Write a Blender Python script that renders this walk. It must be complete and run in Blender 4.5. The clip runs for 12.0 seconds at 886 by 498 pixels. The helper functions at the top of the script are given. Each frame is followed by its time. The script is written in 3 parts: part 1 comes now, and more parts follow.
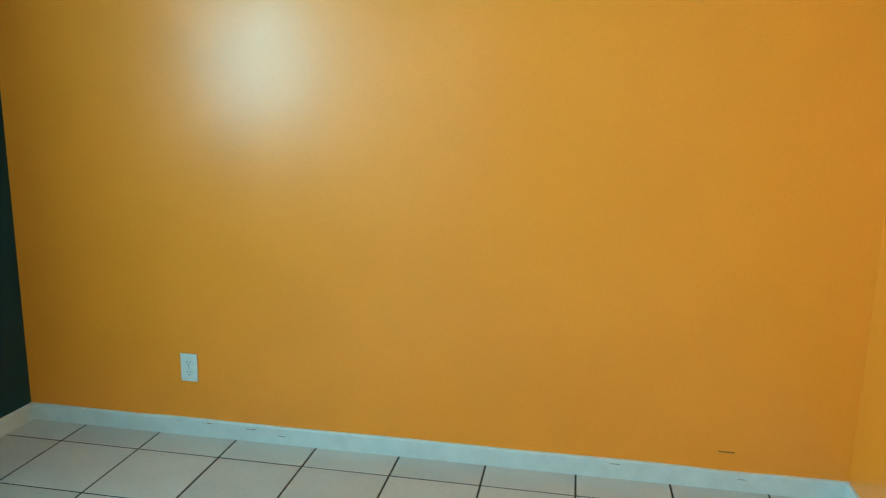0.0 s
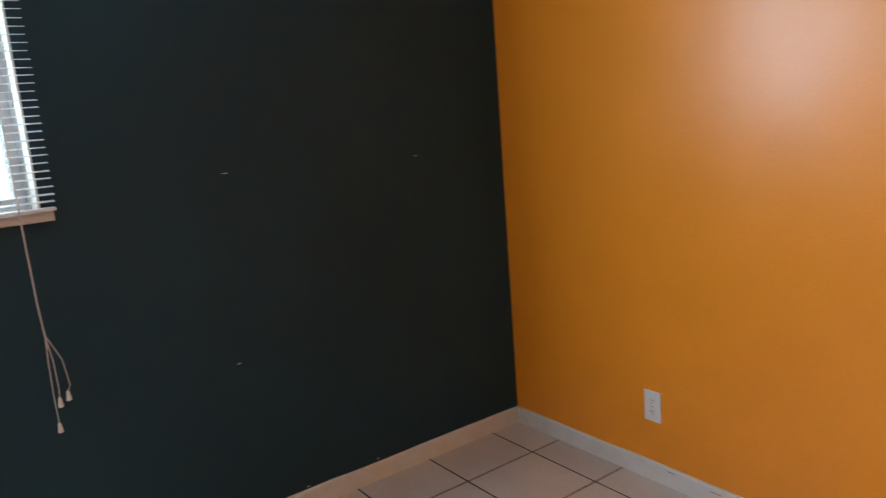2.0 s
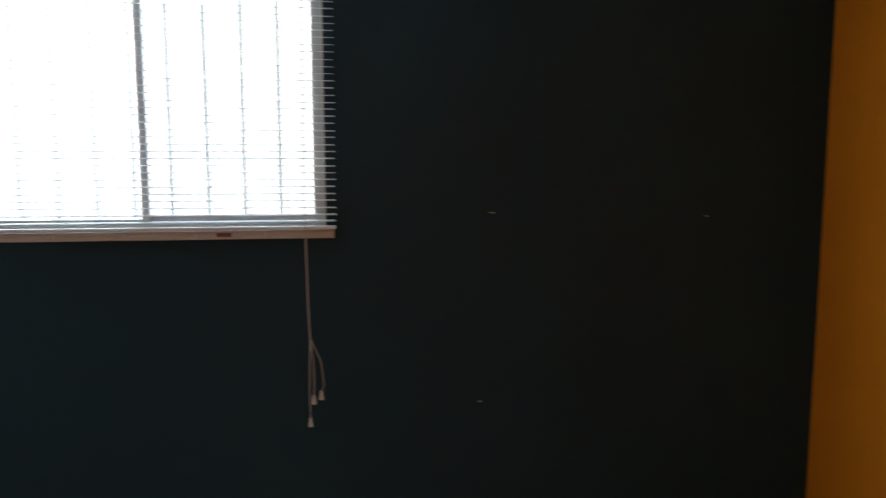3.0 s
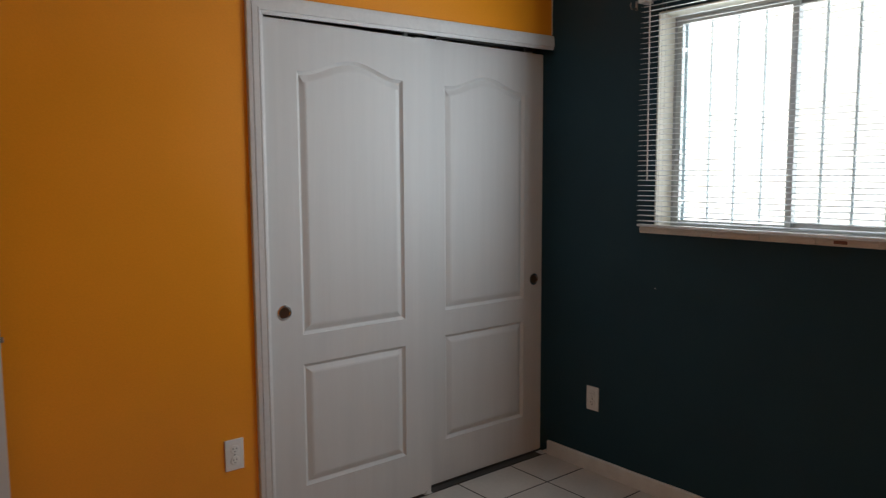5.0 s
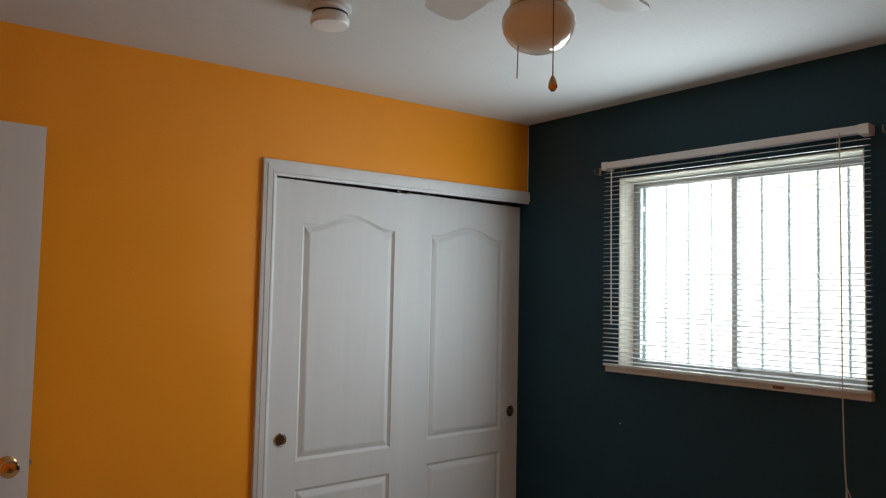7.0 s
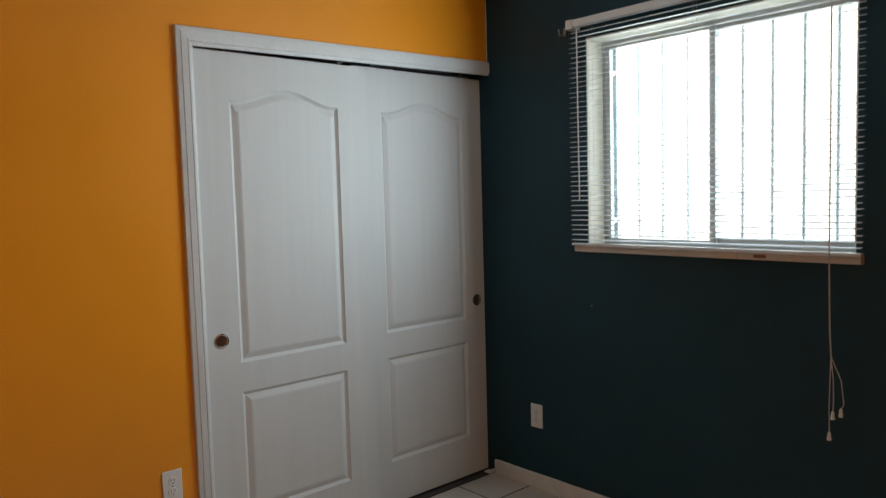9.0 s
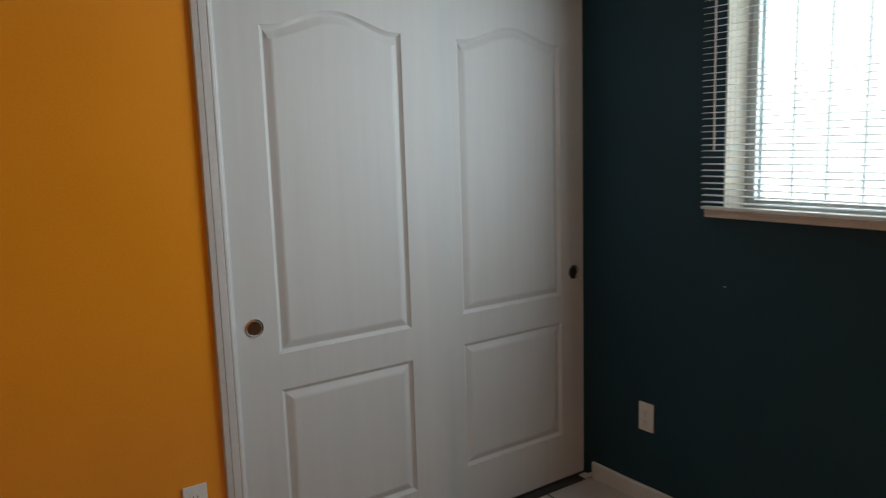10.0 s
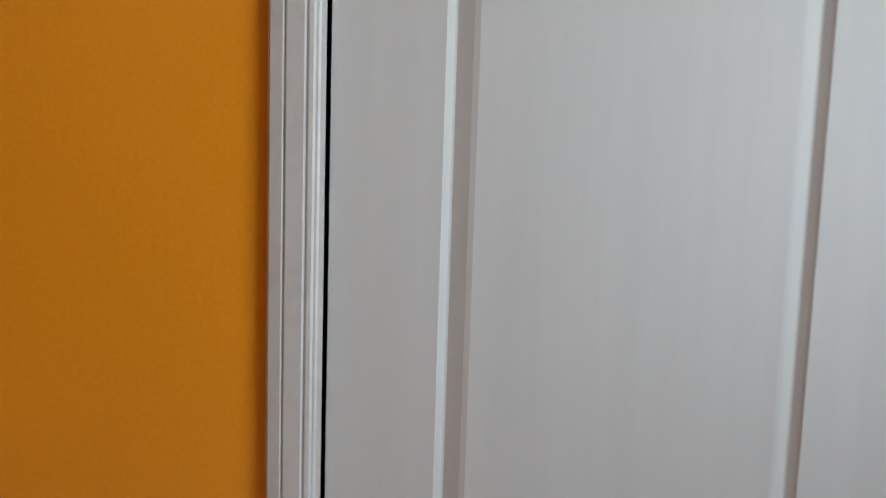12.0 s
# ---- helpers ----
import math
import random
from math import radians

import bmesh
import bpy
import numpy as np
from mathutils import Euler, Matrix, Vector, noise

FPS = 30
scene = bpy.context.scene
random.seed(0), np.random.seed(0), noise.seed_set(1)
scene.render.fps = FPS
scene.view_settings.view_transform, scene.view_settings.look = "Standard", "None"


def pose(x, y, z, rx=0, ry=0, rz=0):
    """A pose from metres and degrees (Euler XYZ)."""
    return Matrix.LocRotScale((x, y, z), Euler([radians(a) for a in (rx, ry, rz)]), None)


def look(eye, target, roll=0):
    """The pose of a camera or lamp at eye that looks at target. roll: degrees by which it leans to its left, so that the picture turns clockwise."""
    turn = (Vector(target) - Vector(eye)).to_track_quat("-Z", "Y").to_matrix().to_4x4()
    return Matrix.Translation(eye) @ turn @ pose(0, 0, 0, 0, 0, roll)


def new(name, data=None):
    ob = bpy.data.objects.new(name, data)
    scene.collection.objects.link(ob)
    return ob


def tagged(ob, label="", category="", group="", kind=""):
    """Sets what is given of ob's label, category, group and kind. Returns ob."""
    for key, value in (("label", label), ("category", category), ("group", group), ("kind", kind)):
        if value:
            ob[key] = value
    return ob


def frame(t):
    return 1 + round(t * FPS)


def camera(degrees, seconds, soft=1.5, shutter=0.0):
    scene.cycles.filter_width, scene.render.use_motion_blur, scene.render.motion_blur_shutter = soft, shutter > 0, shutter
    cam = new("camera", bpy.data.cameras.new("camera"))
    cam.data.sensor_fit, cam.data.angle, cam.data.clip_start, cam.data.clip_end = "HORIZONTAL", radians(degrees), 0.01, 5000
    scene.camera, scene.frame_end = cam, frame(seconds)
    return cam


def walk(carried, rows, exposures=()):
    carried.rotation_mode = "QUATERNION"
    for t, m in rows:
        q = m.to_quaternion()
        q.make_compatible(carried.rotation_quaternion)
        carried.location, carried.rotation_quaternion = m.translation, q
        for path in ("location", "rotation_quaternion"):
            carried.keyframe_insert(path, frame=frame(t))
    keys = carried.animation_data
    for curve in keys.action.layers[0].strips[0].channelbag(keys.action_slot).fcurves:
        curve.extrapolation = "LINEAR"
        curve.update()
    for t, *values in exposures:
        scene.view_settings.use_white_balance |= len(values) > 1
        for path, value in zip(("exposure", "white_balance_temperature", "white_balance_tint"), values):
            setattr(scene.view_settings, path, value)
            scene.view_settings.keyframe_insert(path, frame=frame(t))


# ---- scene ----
cam = camera(62.1, 12.0, soft=1.2, shutter=0.3)
PATH = [
    (0, (-2.234, -0.855, 1.341), (-1.883, -2.786, 0.953), 0.9),
    (0.5, (-2.225, -0.861, 1.33), (-1.944, -2.789, 0.879), 0.3),
    (1, (-2.29, -0.983, 1.455), (-1.664, -2.808, 0.935), -2.3),
    (1.5, (-2.409, -1.122, 1.417), (-1.173, -2.629, 0.966), -3.9),
    (2, (-2.338, -1.399, 1.403), (-0.746, -2.549, 1.023), -4.5),
    (2.5, (-2.364, -1.655, 1.41), (-0.524, -2.365, 1.079), -2.9),
    (3, (-2.365, -1.741, 1.409), (-0.399, -2.024, 1.175), 0.0),
    (3.5, (-2.458, -1.847, 1.414), (-0.5, -1.48, 1.237), 1.5),
    (3.7, (-2.521, -1.983, 1.405), (-0.659, -1.278, 1.22), 0.9),
    (5.3, (-2.766, -2.554, 1.458), (-1.587, -0.949, 1.279), -0.6),
    (5.5, (-2.807, -2.583, 1.483), (-1.661, -0.95, 1.339), -1.0),
    (6, (-2.898, -2.657, 1.53), (-1.748, -1.024, 1.421), -1.2),
    (6.5, (-2.949, -2.743, 1.528), (-1.706, -1.178, 1.603), 0.5),
    (6.7, (-2.951, -2.765, 1.532), (-1.678, -1.228, 1.649), 1.0),
    (8.3, (-2.898, -2.694, 1.499), (-1.513, -1.252, 1.539), -0.2),
    (8.5, (-2.878, -2.673, 1.45), (-1.492, -1.231, 1.434), -0.7),
    (9, (-2.66, -2.612, 1.44), (-1.331, -1.124, 1.294), -1.6),
    (9.5, (-2.437, -2.405, 1.445), (-1.203, -0.853, 1.183), -1.3),
    (10, (-2.219, -2.13, 1.459), (-1.097, -0.499, 1.17), -1.8),
    (10.5, (-2.01, -1.822, 1.448), (-1.105, -0.065, 1.141), -1.3),
    (11, (-1.862, -1.428, 1.471), (-1.109, 0.392, 1.126), -0.6),
    (11.5, (-1.689, -1.108, 1.461), (-1.071, 0.767, 1.141), -1.1),
    (11.7, (-1.614, -1.005, 1.448), (-1.121, 0.914, 1.179), -0.0),
    (12, (-1.492, -0.865, 1.398), (-1.234, 1.104, 1.193), 1.8),
]
EXPOSURES = [(0, 4.1, 4050, -42), (0.5, 4.05, 4050, -36), (1.0, 4.1, 4150, -33), (1.5, 4.3, 4450, -18), (2.0, 3.6, 5700, 8), (2.5, 3.4, 6000, 15), (3.0, 2.5, 6100, 12),
             (3.5, 2.3, 6400, 16), (5.5, 2.25, 6500, 10), (6.5, 2.3, 6500, 9), (8.5, 2.6, 6300, 5), (9.0, 2.5, 6300, 5), (9.5, 1.9, 6400, 6), (10.0, 2.3, 6400, 6),
             (10.5, 2.9, 6200, 8), (11.0, 3.1, 6350, 11), (12, 2.6, 6350, 10)]
walk(cam, [(t, look(eye, target, roll)) for t, eye, target, roll in PATH], EXPOSURES)

# ---- world and sun ----
world = bpy.data.worlds.new("sky")
scene.world = world
world.use_nodes = True
wn = world.node_tree.nodes
sky = wn.new("ShaderNodeTexSky")
sky.sky_type, sky.sun_disc = "NISHITA", False
sky.dust_density = 5.0
sky.sun_elevation, sky.sun_rotation = radians(50), radians(235)
world.node_tree.links.new(sky.outputs[0], wn["Background"].inputs[0])
wn["Background"].inputs[1].default_value = 0.15
sun = new("sun", bpy.data.lights.new("sun", "SUN"))
sun.data.energy, sun.data.angle, sun.data.color = 3.0, radians(0.5), (1.0, 0.95, 0.88)
sun.matrix_basis = look((-4.7, -3.3, 6.8), (0, 0, 0))

# area lamp just inside the blind, standing in for the window's daylight
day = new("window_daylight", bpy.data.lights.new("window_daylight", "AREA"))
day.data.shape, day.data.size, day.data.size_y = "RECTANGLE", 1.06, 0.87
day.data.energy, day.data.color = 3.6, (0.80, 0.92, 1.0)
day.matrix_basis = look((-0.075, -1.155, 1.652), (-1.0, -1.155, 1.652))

# area lamp outside the panes, added to brighten reveal, sashes and blind like skylight
skylight = new("window_skylight", bpy.data.lights.new("window_skylight", "AREA"))
skylight.data.shape, skylight.data.size, skylight.data.size_y = "RECTANGLE", 1.9, 1.4
skylight.data.energy, skylight.data.color = 5.5, (0.80, 0.93, 1.0)
skylight.matrix_basis = look((0.42, -1.15, 1.68), (-1.0, -1.15, 1.68))

# ---- plan ----
WEST, SOUTH, HEIGHT, WALL_TOP = -3.215, -3.43, 2.46, 2.56
WALL = 0.19
OPEN_L, OPEN_R, OPEN_T = -1.519, 0.0, 2.07          # closet opening
WIN = (-1.705, -0.605, 1.196, 2.105)                  # window opening: y, y, z, z
DOORWAY = (-0.87, -0.075, 2.06)                       # in the west wall
PITCH, TILE_X, TILE_Y = 0.3365, -0.262, -0.238


# ---- materials ----
def material(name, colour, rough=0.5, metal=0.0, spread=0.06, scale=6.0, grain=120.0, bump=0.05, stretch=(1, 1, 1), piece=0.0,
             coat=0.0, shine=0.5, fine=0.04, deep=0.002):
    m = bpy.data.materials.new(name)
    m.use_nodes = True
    n, l = m.node_tree.nodes, m.node_tree.links
    b = n["Principled BSDF"]
    co = n.new("ShaderNodeTexCoord")
    mp = n.new("ShaderNodeMapping")
    mp.inputs["Scale"].default_value = stretch
    l.new(co.outputs["Object"], mp.inputs[0])
    large, small = n.new("ShaderNodeTexNoise"), n.new("ShaderNodeTexNoise")
    large.inputs["Scale"].default_value, large.inputs["Detail"].default_value = scale, 4
    small.inputs["Scale"].default_value, small.inputs["Detail"].default_value = grain, 3
    for q in (large, small):
        l.new(mp.outputs[0], q.inputs[0])
    def band(src, lo, hi):
        r = n.new("ShaderNodeMapRange")
        r.inputs[1].default_value, r.inputs[2].default_value = 0.25, 0.75
        r.inputs[3].default_value, r.inputs[4].default_value = lo, hi
        l.new(src, r.inputs[0])
        return r.outputs[0]
    def times(a, c):
        q = n.new("ShaderNodeMath")
        q.operation = "MULTIPLY"
        l.new(a, q.inputs[0])
        l.new(c, q.inputs[1])
        return q.outputs[0]
    f = times(band(large.outputs[0], 1 - spread, 1 + spread), band(small.outputs[0], 1 - fine, 1 + fine))
    if piece:
        info = n.new("ShaderNodeObjectInfo")
        r = n.new("ShaderNodeMapRange")
        r.inputs[3].default_value, r.inputs[4].default_value = 1 - piece, 1 + piece
        l.new(info.outputs["Random"], r.inputs[0])
        f = times(f, r.outputs[0])
    v = n.new("ShaderNodeVectorMath")
    v.operation = "SCALE"
    v.inputs[0].default_value = colour
    l.new(f, v.inputs["Scale"])
    l.new(v.outputs[0], b.inputs["Base Color"])
    l.new(band(large.outputs[0], rough * 0.88, min(1, rough * 1.12)), b.inputs["Roughness"])
    b.inputs["Metallic"].default_value = metal
    b.inputs["Specular IOR Level"].default_value = shine
    b.inputs["Coat Weight"].default_value = coat
    if bump:
        k = n.new("ShaderNodeBump")
        k.inputs["Strength"].default_value, k.inputs["Distance"].default_value = bump, deep
        l.new(small.outputs[0], k.inputs["Height"])
        l.new(k.outputs[0], b.inputs["Normal"])
    return m


ORANGE = material("orange wall paint", (0.90, 0.326, 0.014), 0.32, shine=0.5, spread=0.04, scale=2.5, grain=160, bump=0.10)
NAVY = material("dark blue-green wall paint", (0.015, 0.045, 0.062), 0.46, shine=0.22, spread=0.10, scale=2.0, grain=160, bump=0.12)
CEILING = material("white ceiling paint", (0.62, 0.62, 0.60), 0.85, spread=0.03, scale=1.5, grain=90, bump=0.35)
DOOR_WHITE = material("white door paint", (0.66, 0.655, 0.64), 0.52, shine=0.30, spread=0.03, scale=3, grain=34, bump=0.07, fine=0.012, stretch=(9, 9, 0.35), deep=0.0012)
TRIM_WHITE = material("white trim paint", (0.70, 0.695, 0.68), 0.42, spread=0.04, scale=9, grain=60, bump=0.06)
BASE_WHITE = material("scuffed white baseboard paint", (0.72, 0.71, 0.68), 0.45, spread=0.08, scale=14, grain=70, bump=0.04, fine=0.025)
TILE = material("beige ceramic floor tile", (0.60, 0.55, 0.50), 0.33, spread=0.07, scale=5, grain=55, bump=0.03, piece=0.05, fine=0.05)
GROUT = material("dark grey grout", (0.035, 0.030, 0.028), 0.9, spread=0.25, scale=8, grain=200, bump=0.4)
CONCRETE = material("bare grey concrete", (0.16, 0.15, 0.14), 0.9, spread=0.2, scale=6, grain=90, bump=0.4)
CLOSET = material("off-white closet paint", (0.55, 0.52, 0.48), 0.7, spread=0.05)
PLASTIC = material("white plastic", (0.78, 0.77, 0.74), 0.35, spread=0.02, scale=20, bump=0.0)
DARK_SLOT = material("dark slot", (0.02, 0.02, 0.02), 0.6, spread=0.1, bump=0.0)
SLAT = material("white enamelled aluminium slat", (0.74, 0.75, 0.76), 0.32, spread=0.02, scale=12, bump=0.0)
ALU = material("mill aluminium frame", (0.50, 0.52, 0.53), 0.42, metal=0.75, spread=0.06, scale=20, bump=0.05)
SILL = material("cream ceramic sill tile", (0.62, 0.54, 0.46), 0.35, spread=0.06, scale=14, piece=0.05, bump=0.04)
SILL_CHIP = material("bare red-brown clay", (0.22, 0.09, 0.06), 0.8, spread=0.2, scale=40)
REVEAL = material("cream window reveal paint", (0.72, 0.68, 0.58), 0.6, spread=0.05)
CORD = material("off-white braided cord", (0.55, 0.50, 0.46), 0.8, spread=0.08, scale=60, grain=700, bump=0.3)
BRASS = material("polished brass", (0.66, 0.42, 0.19), 0.16, metal=1.0, spread=0.05, scale=30, bump=0.0)
CHROME = material("chrome", (0.72, 0.71, 0.70), 0.14, metal=1.0, spread=0.04, scale=30, bump=0.0)
# the brown reflection of the orange room is put into the cup's colour
CUP = material("dark brown metal cup", (0.24, 0.14, 0.095), 0.30, metal=1.0, spread=0.15, scale=50, bump=0.0)
NICKEL = material("dull nickel", (0.30, 0.29, 0.28), 0.4, metal=1.0, spread=0.08, scale=30, bump=0.0)
TRACK = material("dark worn metal track", (0.09, 0.085, 0.08), 0.5, metal=0.6, spread=0.25, scale=18, grain=150, bump=0.2)
OPAL = material("cream opal glass", (0.80, 0.70, 0.56), 0.12, spread=0.02, scale=8, bump=0.0, coat=0.3)
BLADE = material("white fan blade", (0.66, 0.64, 0.60), 0.4, spread=0.05, scale=10, bump=0.03)
BRONZE = material("dark bronze", (0.20, 0.12, 0.06), 0.35, metal=1.0, spread=0.1, scale=40, bump=0.0)
IRON = material("pale painted iron bar", (0.74, 0.77, 0.78), 0.5, spread=0.06, scale=20)
STUCCO = material("pale stucco", (0.33, 0.325, 0.315), 0.9, spread=0.08, scale=1.2, grain=60, bump=0.4)
DIRT = material("pale dry gravel ground", (0.50, 0.46, 0.40), 0.95, spread=0.2, scale=0.8, grain=30, bump=0.5)
PLASTER = material("white plaster chip", (0.62, 0.60, 0.57), 0.9, spread=0.1, scale=40)
SCRAPE = material("brown scrape", (0.20, 0.10, 0.03), 0.8, spread=0.2, scale=60)
CARBODY = material("pale blue-grey car paint", (0.30, 0.38, 0.44), 0.3, spread=0.03, coat=0.4, bump=0.0)

PANE = bpy.data.materials.new("window glass")
PANE.use_nodes = True
pn, pl = PANE.node_tree.nodes, PANE.node_tree.links
pn.remove(pn["Principled BSDF"])
clear, gloss, fres, mix = (pn.new("ShaderNode" + q) for q in ("BsdfTransparent", "BsdfGlossy", "Fresnel", "MixShader"))
clear.inputs[0].default_value = (0.93, 0.96, 0.95, 1)
gloss.inputs["Roughness"].default_value = 0.02
fres.inputs[0].default_value = 1.45
for a, c in ((fres.outputs[0], mix.inputs[0]), (clear.outputs[0], mix.inputs[1]), (gloss.outputs[0], mix.inputs[2]),
             (mix.outputs[0], pn["Material Output"].inputs[0])):
    pl.new(a, c)


# ---- building blocks ----
def anchor(ob):
    return ob.matrix_world.translation if ob.parent is None else anchor(ob.parent)


def thing(name, place, label, category, group="", kind=""):
    ob = new(name)
    ob.empty_display_size = 0.1
    ob.location = place
    ob.matrix_world = Matrix.Translation(place)
    return tagged(ob, label, category, group, kind)


def mesh_of(name, bm, mat, smooth=False, origin=(0, 0, 0)):
    bmesh.ops.translate(bm, verts=bm.verts, vec=-Vector(origin))
    bmesh.ops.recalc_face_normals(bm, faces=bm.faces)
    me = bpy.data.meshes.new(name)
    bm.to_mesh(me)
    bm.free()
    me.materials.append(mat)
    if smooth:
        for p in me.polygons:
            p.use_smooth = True
        me.set_sharp_from_angle(angle=radians(35))
    return me


def part(name, bm, mat, parent, label="", smooth=False):
    ob = new(name, mesh_of(name, bm, mat, smooth, anchor(parent)))
    ob.parent = parent
    return tagged(ob, label)


def solid(name, bm, mat, label, category, kind="structure", smooth=False, origin=(0, 0, 0)):
    ob = new(name, mesh_of(name, bm, mat, smooth, origin))
    ob.matrix_world = Matrix.Translation(origin)
    ob.location = origin
    return tagged(ob, label, category, "", kind)


def box(bm, x0, y0, z0, x1, y1, z1, bevel=0.0, seg=2):
    out = bmesh.ops.create_cube(bm, size=1, matrix=Matrix.LocRotScale(((x0 + x1) / 2, (y0 + y1) / 2, (z0 + z1) / 2), None,
                                                                       (abs(x1 - x0), abs(y1 - y0), abs(z1 - z0))))
    if bevel:
        edges = {e for v in out["verts"] for e in v.link_edges}
        bmesh.ops.bevel(bm, geom=list(edges), offset=bevel, segments=seg, affect="EDGES", profile=0.5)
    return bm


def boxed(*dims, bevel=0.0, seg=2):
    return box(bmesh.new(), *dims, bevel=bevel, seg=seg)


def lathe(profile, place, axis=None, seg=32, bm=None):
    """A turned solid: rows of radius and height along its axis."""
    bm = bm or bmesh.new()
    m = Matrix.Translation(place) @ (axis or Matrix())
    rings = []
    for r, h in profile:
        if r < 1e-5:
            rings.append([bm.verts.new(m @ Vector((0, 0, h)))])
        else:
            rings.append([bm.verts.new(m @ Vector((r * math.cos(2 * math.pi * i / seg), r * math.sin(2 * math.pi * i / seg), h))) for i in range(seg)])
    for a, c in zip(rings, rings[1:]):
        for i in range(seg):
            j = (i + 1) % seg
            if len(a) == 1 and len(c) == 1:
                continue
            if len(a) == 1:
                bm.faces.new((a[0], c[i], c[j]))
            elif len(c) == 1:
                bm.faces.new((a[i], c[0], a[j]))
            else:
                bm.faces.new((a[i], c[i], c[j], a[j]))
    for ring in (rings[0], rings[-1]):
        if len(ring) > 1:
            bm.faces.new(ring)
    return bm


def tube(points, r, seg=8, bm=None):
    bm = bm or bmesh.new()
    pts = [Vector(p) for p in points]
    rings = []
    for i, p in enumerate(pts):
        d = (pts[min(i + 1, len(pts) - 1)] - pts[max(i - 1, 0)]).normalized()
        u = d.cross(Vector((0.31, 0.95, 0.11))).normalized()
        w = d.cross(u)
        rings.append([bm.verts.new(p + r * (math.cos(2 * math.pi * k / seg) * u + math.sin(2 * math.pi * k / seg) * w)) for k in range(seg)])
    for a, c in zip(rings, rings[1:]):
        for k in range(seg):
            bm.faces.new((a[k], a[(k + 1) % seg], c[(k + 1) % seg], c[k]))
    bm.faces.new(rings[0]), bm.faces.new(rings[-1])
    return bm


def extrude_profile(profile, at, length_steps):
    """A moulding: the profile's rows (u, d) swept through the points that at(step, u, d) gives."""
    bm = bmesh.new()
    rows = [[bm.verts.new(at(s, u, d)) for u, d in profile] for s in length_steps]
    n = len(profile)
    for a, c in zip(rows, rows[1:]):
        for i in range(n):
            j = (i + 1) % n
            bm.faces.new((a[i], a[j], c[j], c[i]))
    bm.faces.new(rows[0]), bm.faces.new(rows[-1])
    return bm


TO_SOUTH = Matrix.Rotation(radians(90), 4, "X")      # a lathe's axis turned to -y
TO_WEST = Matrix.Rotation(radians(-90), 4, "Y")      # to -x
TO_NORTH = Matrix.Rotation(radians(-90), 4, "X")

# ---- structure ----
bm = boxed(WEST - WALL, 0, 0, OPEN_L - 0.02, 0.13, WALL_TOP)
box(bm, OPEN_L - 0.02, 0, OPEN_T, OPEN_R, 0.13, WALL_TOP)
wall_north = solid("wall_north", bm, ORANGE, "orange painted wall with a wide closet opening", "wall")
bm = boxed(0, SOUTH, 0, WALL, WIN[0], WALL_TOP)
box(bm, 0, WIN[1], 0, WALL, 0.13, WALL_TOP)
box(bm, 0, WIN[0], 0, WALL, WIN[1], WIN[2] - 0.02)
box(bm, 0, WIN[0], WIN[3], WALL, WIN[1], WALL_TOP)
wall_east = solid("wall_east", bm, NAVY, "dark blue-green painted wall with a window", "wall")
wall_south = solid("wall_south", boxed(WEST - WALL, SOUTH - WALL, 0, WALL, SOUTH, WALL_TOP), ORANGE, "glossy yellow-orange painted blank wall", "wall")
bm = boxed(WEST - WALL, SOUTH, 0, WEST, DOORWAY[0], WALL_TOP)
box(bm, WEST - WALL, DOORWAY[1], 0, WEST, 0, WALL_TOP)
box(bm, WEST - WALL, DOORWAY[0], DOORWAY[2], WEST, DOORWAY[1], WALL_TOP)
wall_west = solid("wall_west", bm, ORANGE, "yellow-orange painted wall with a doorway", "wall")
# slab runs past the window wall: an unseen eave added to shade it
bm = boxed(WEST - 1.5, SOUTH - WALL, HEIGHT, WALL + 0.35, 0.9, HEIGHT + 0.25)
for v in bm.verts:          # the ceiling sags towards the room door
    v.co.z += 0.027 * max(v.co.x, WEST - 1.5) - 0.010 * v.co.y + 0.004
solid("ceiling", bm, CEILING, "smooth white painted ceiling, slightly out of level", "ceiling")
# the closet behind the sliding doors and the passage behind the doorway
bm = boxed(OPEN_L - 0.4, 0.75, 0, OPEN_R + 0.1, 0.85, HEIGHT)
box(bm, OPEN_L - 0.5, 0.13, 0, OPEN_L - 0.4, 0.85, HEIGHT)
box(bm, OPEN_R, 0.13, 0, WALL, 0.75, HEIGHT)
solid("wall_closet", bm, CLOSET, "off-white painted walls inside the closet", "wall")
bm = boxed(WEST - 1.4, SOUTH, 0, WEST - 1.3, 0.13, HEIGHT)
box(bm, WEST - 1.3, SOUTH, 0, WEST - WALL, SOUTH + 0.1, HEIGHT)
box(bm, WEST - 1.3, 0.03, 0, WEST - WALL, 0.13, HEIGHT)
solid("wall_passage", bm, CLOSET, "plain off-white passage walls", "wall")
floor = solid("floor", boxed(WEST - 1.4, SOUTH, -0.15, WALL, 0.85, -0.0016), GROUT, "beige ceramic tiles with dark grout lines", "floor")
ground = solid("ground", boxed(-400, -400, -0.5, 400, 400, -0.16), DIRT, "pale dry gravel ground outside", "ground")


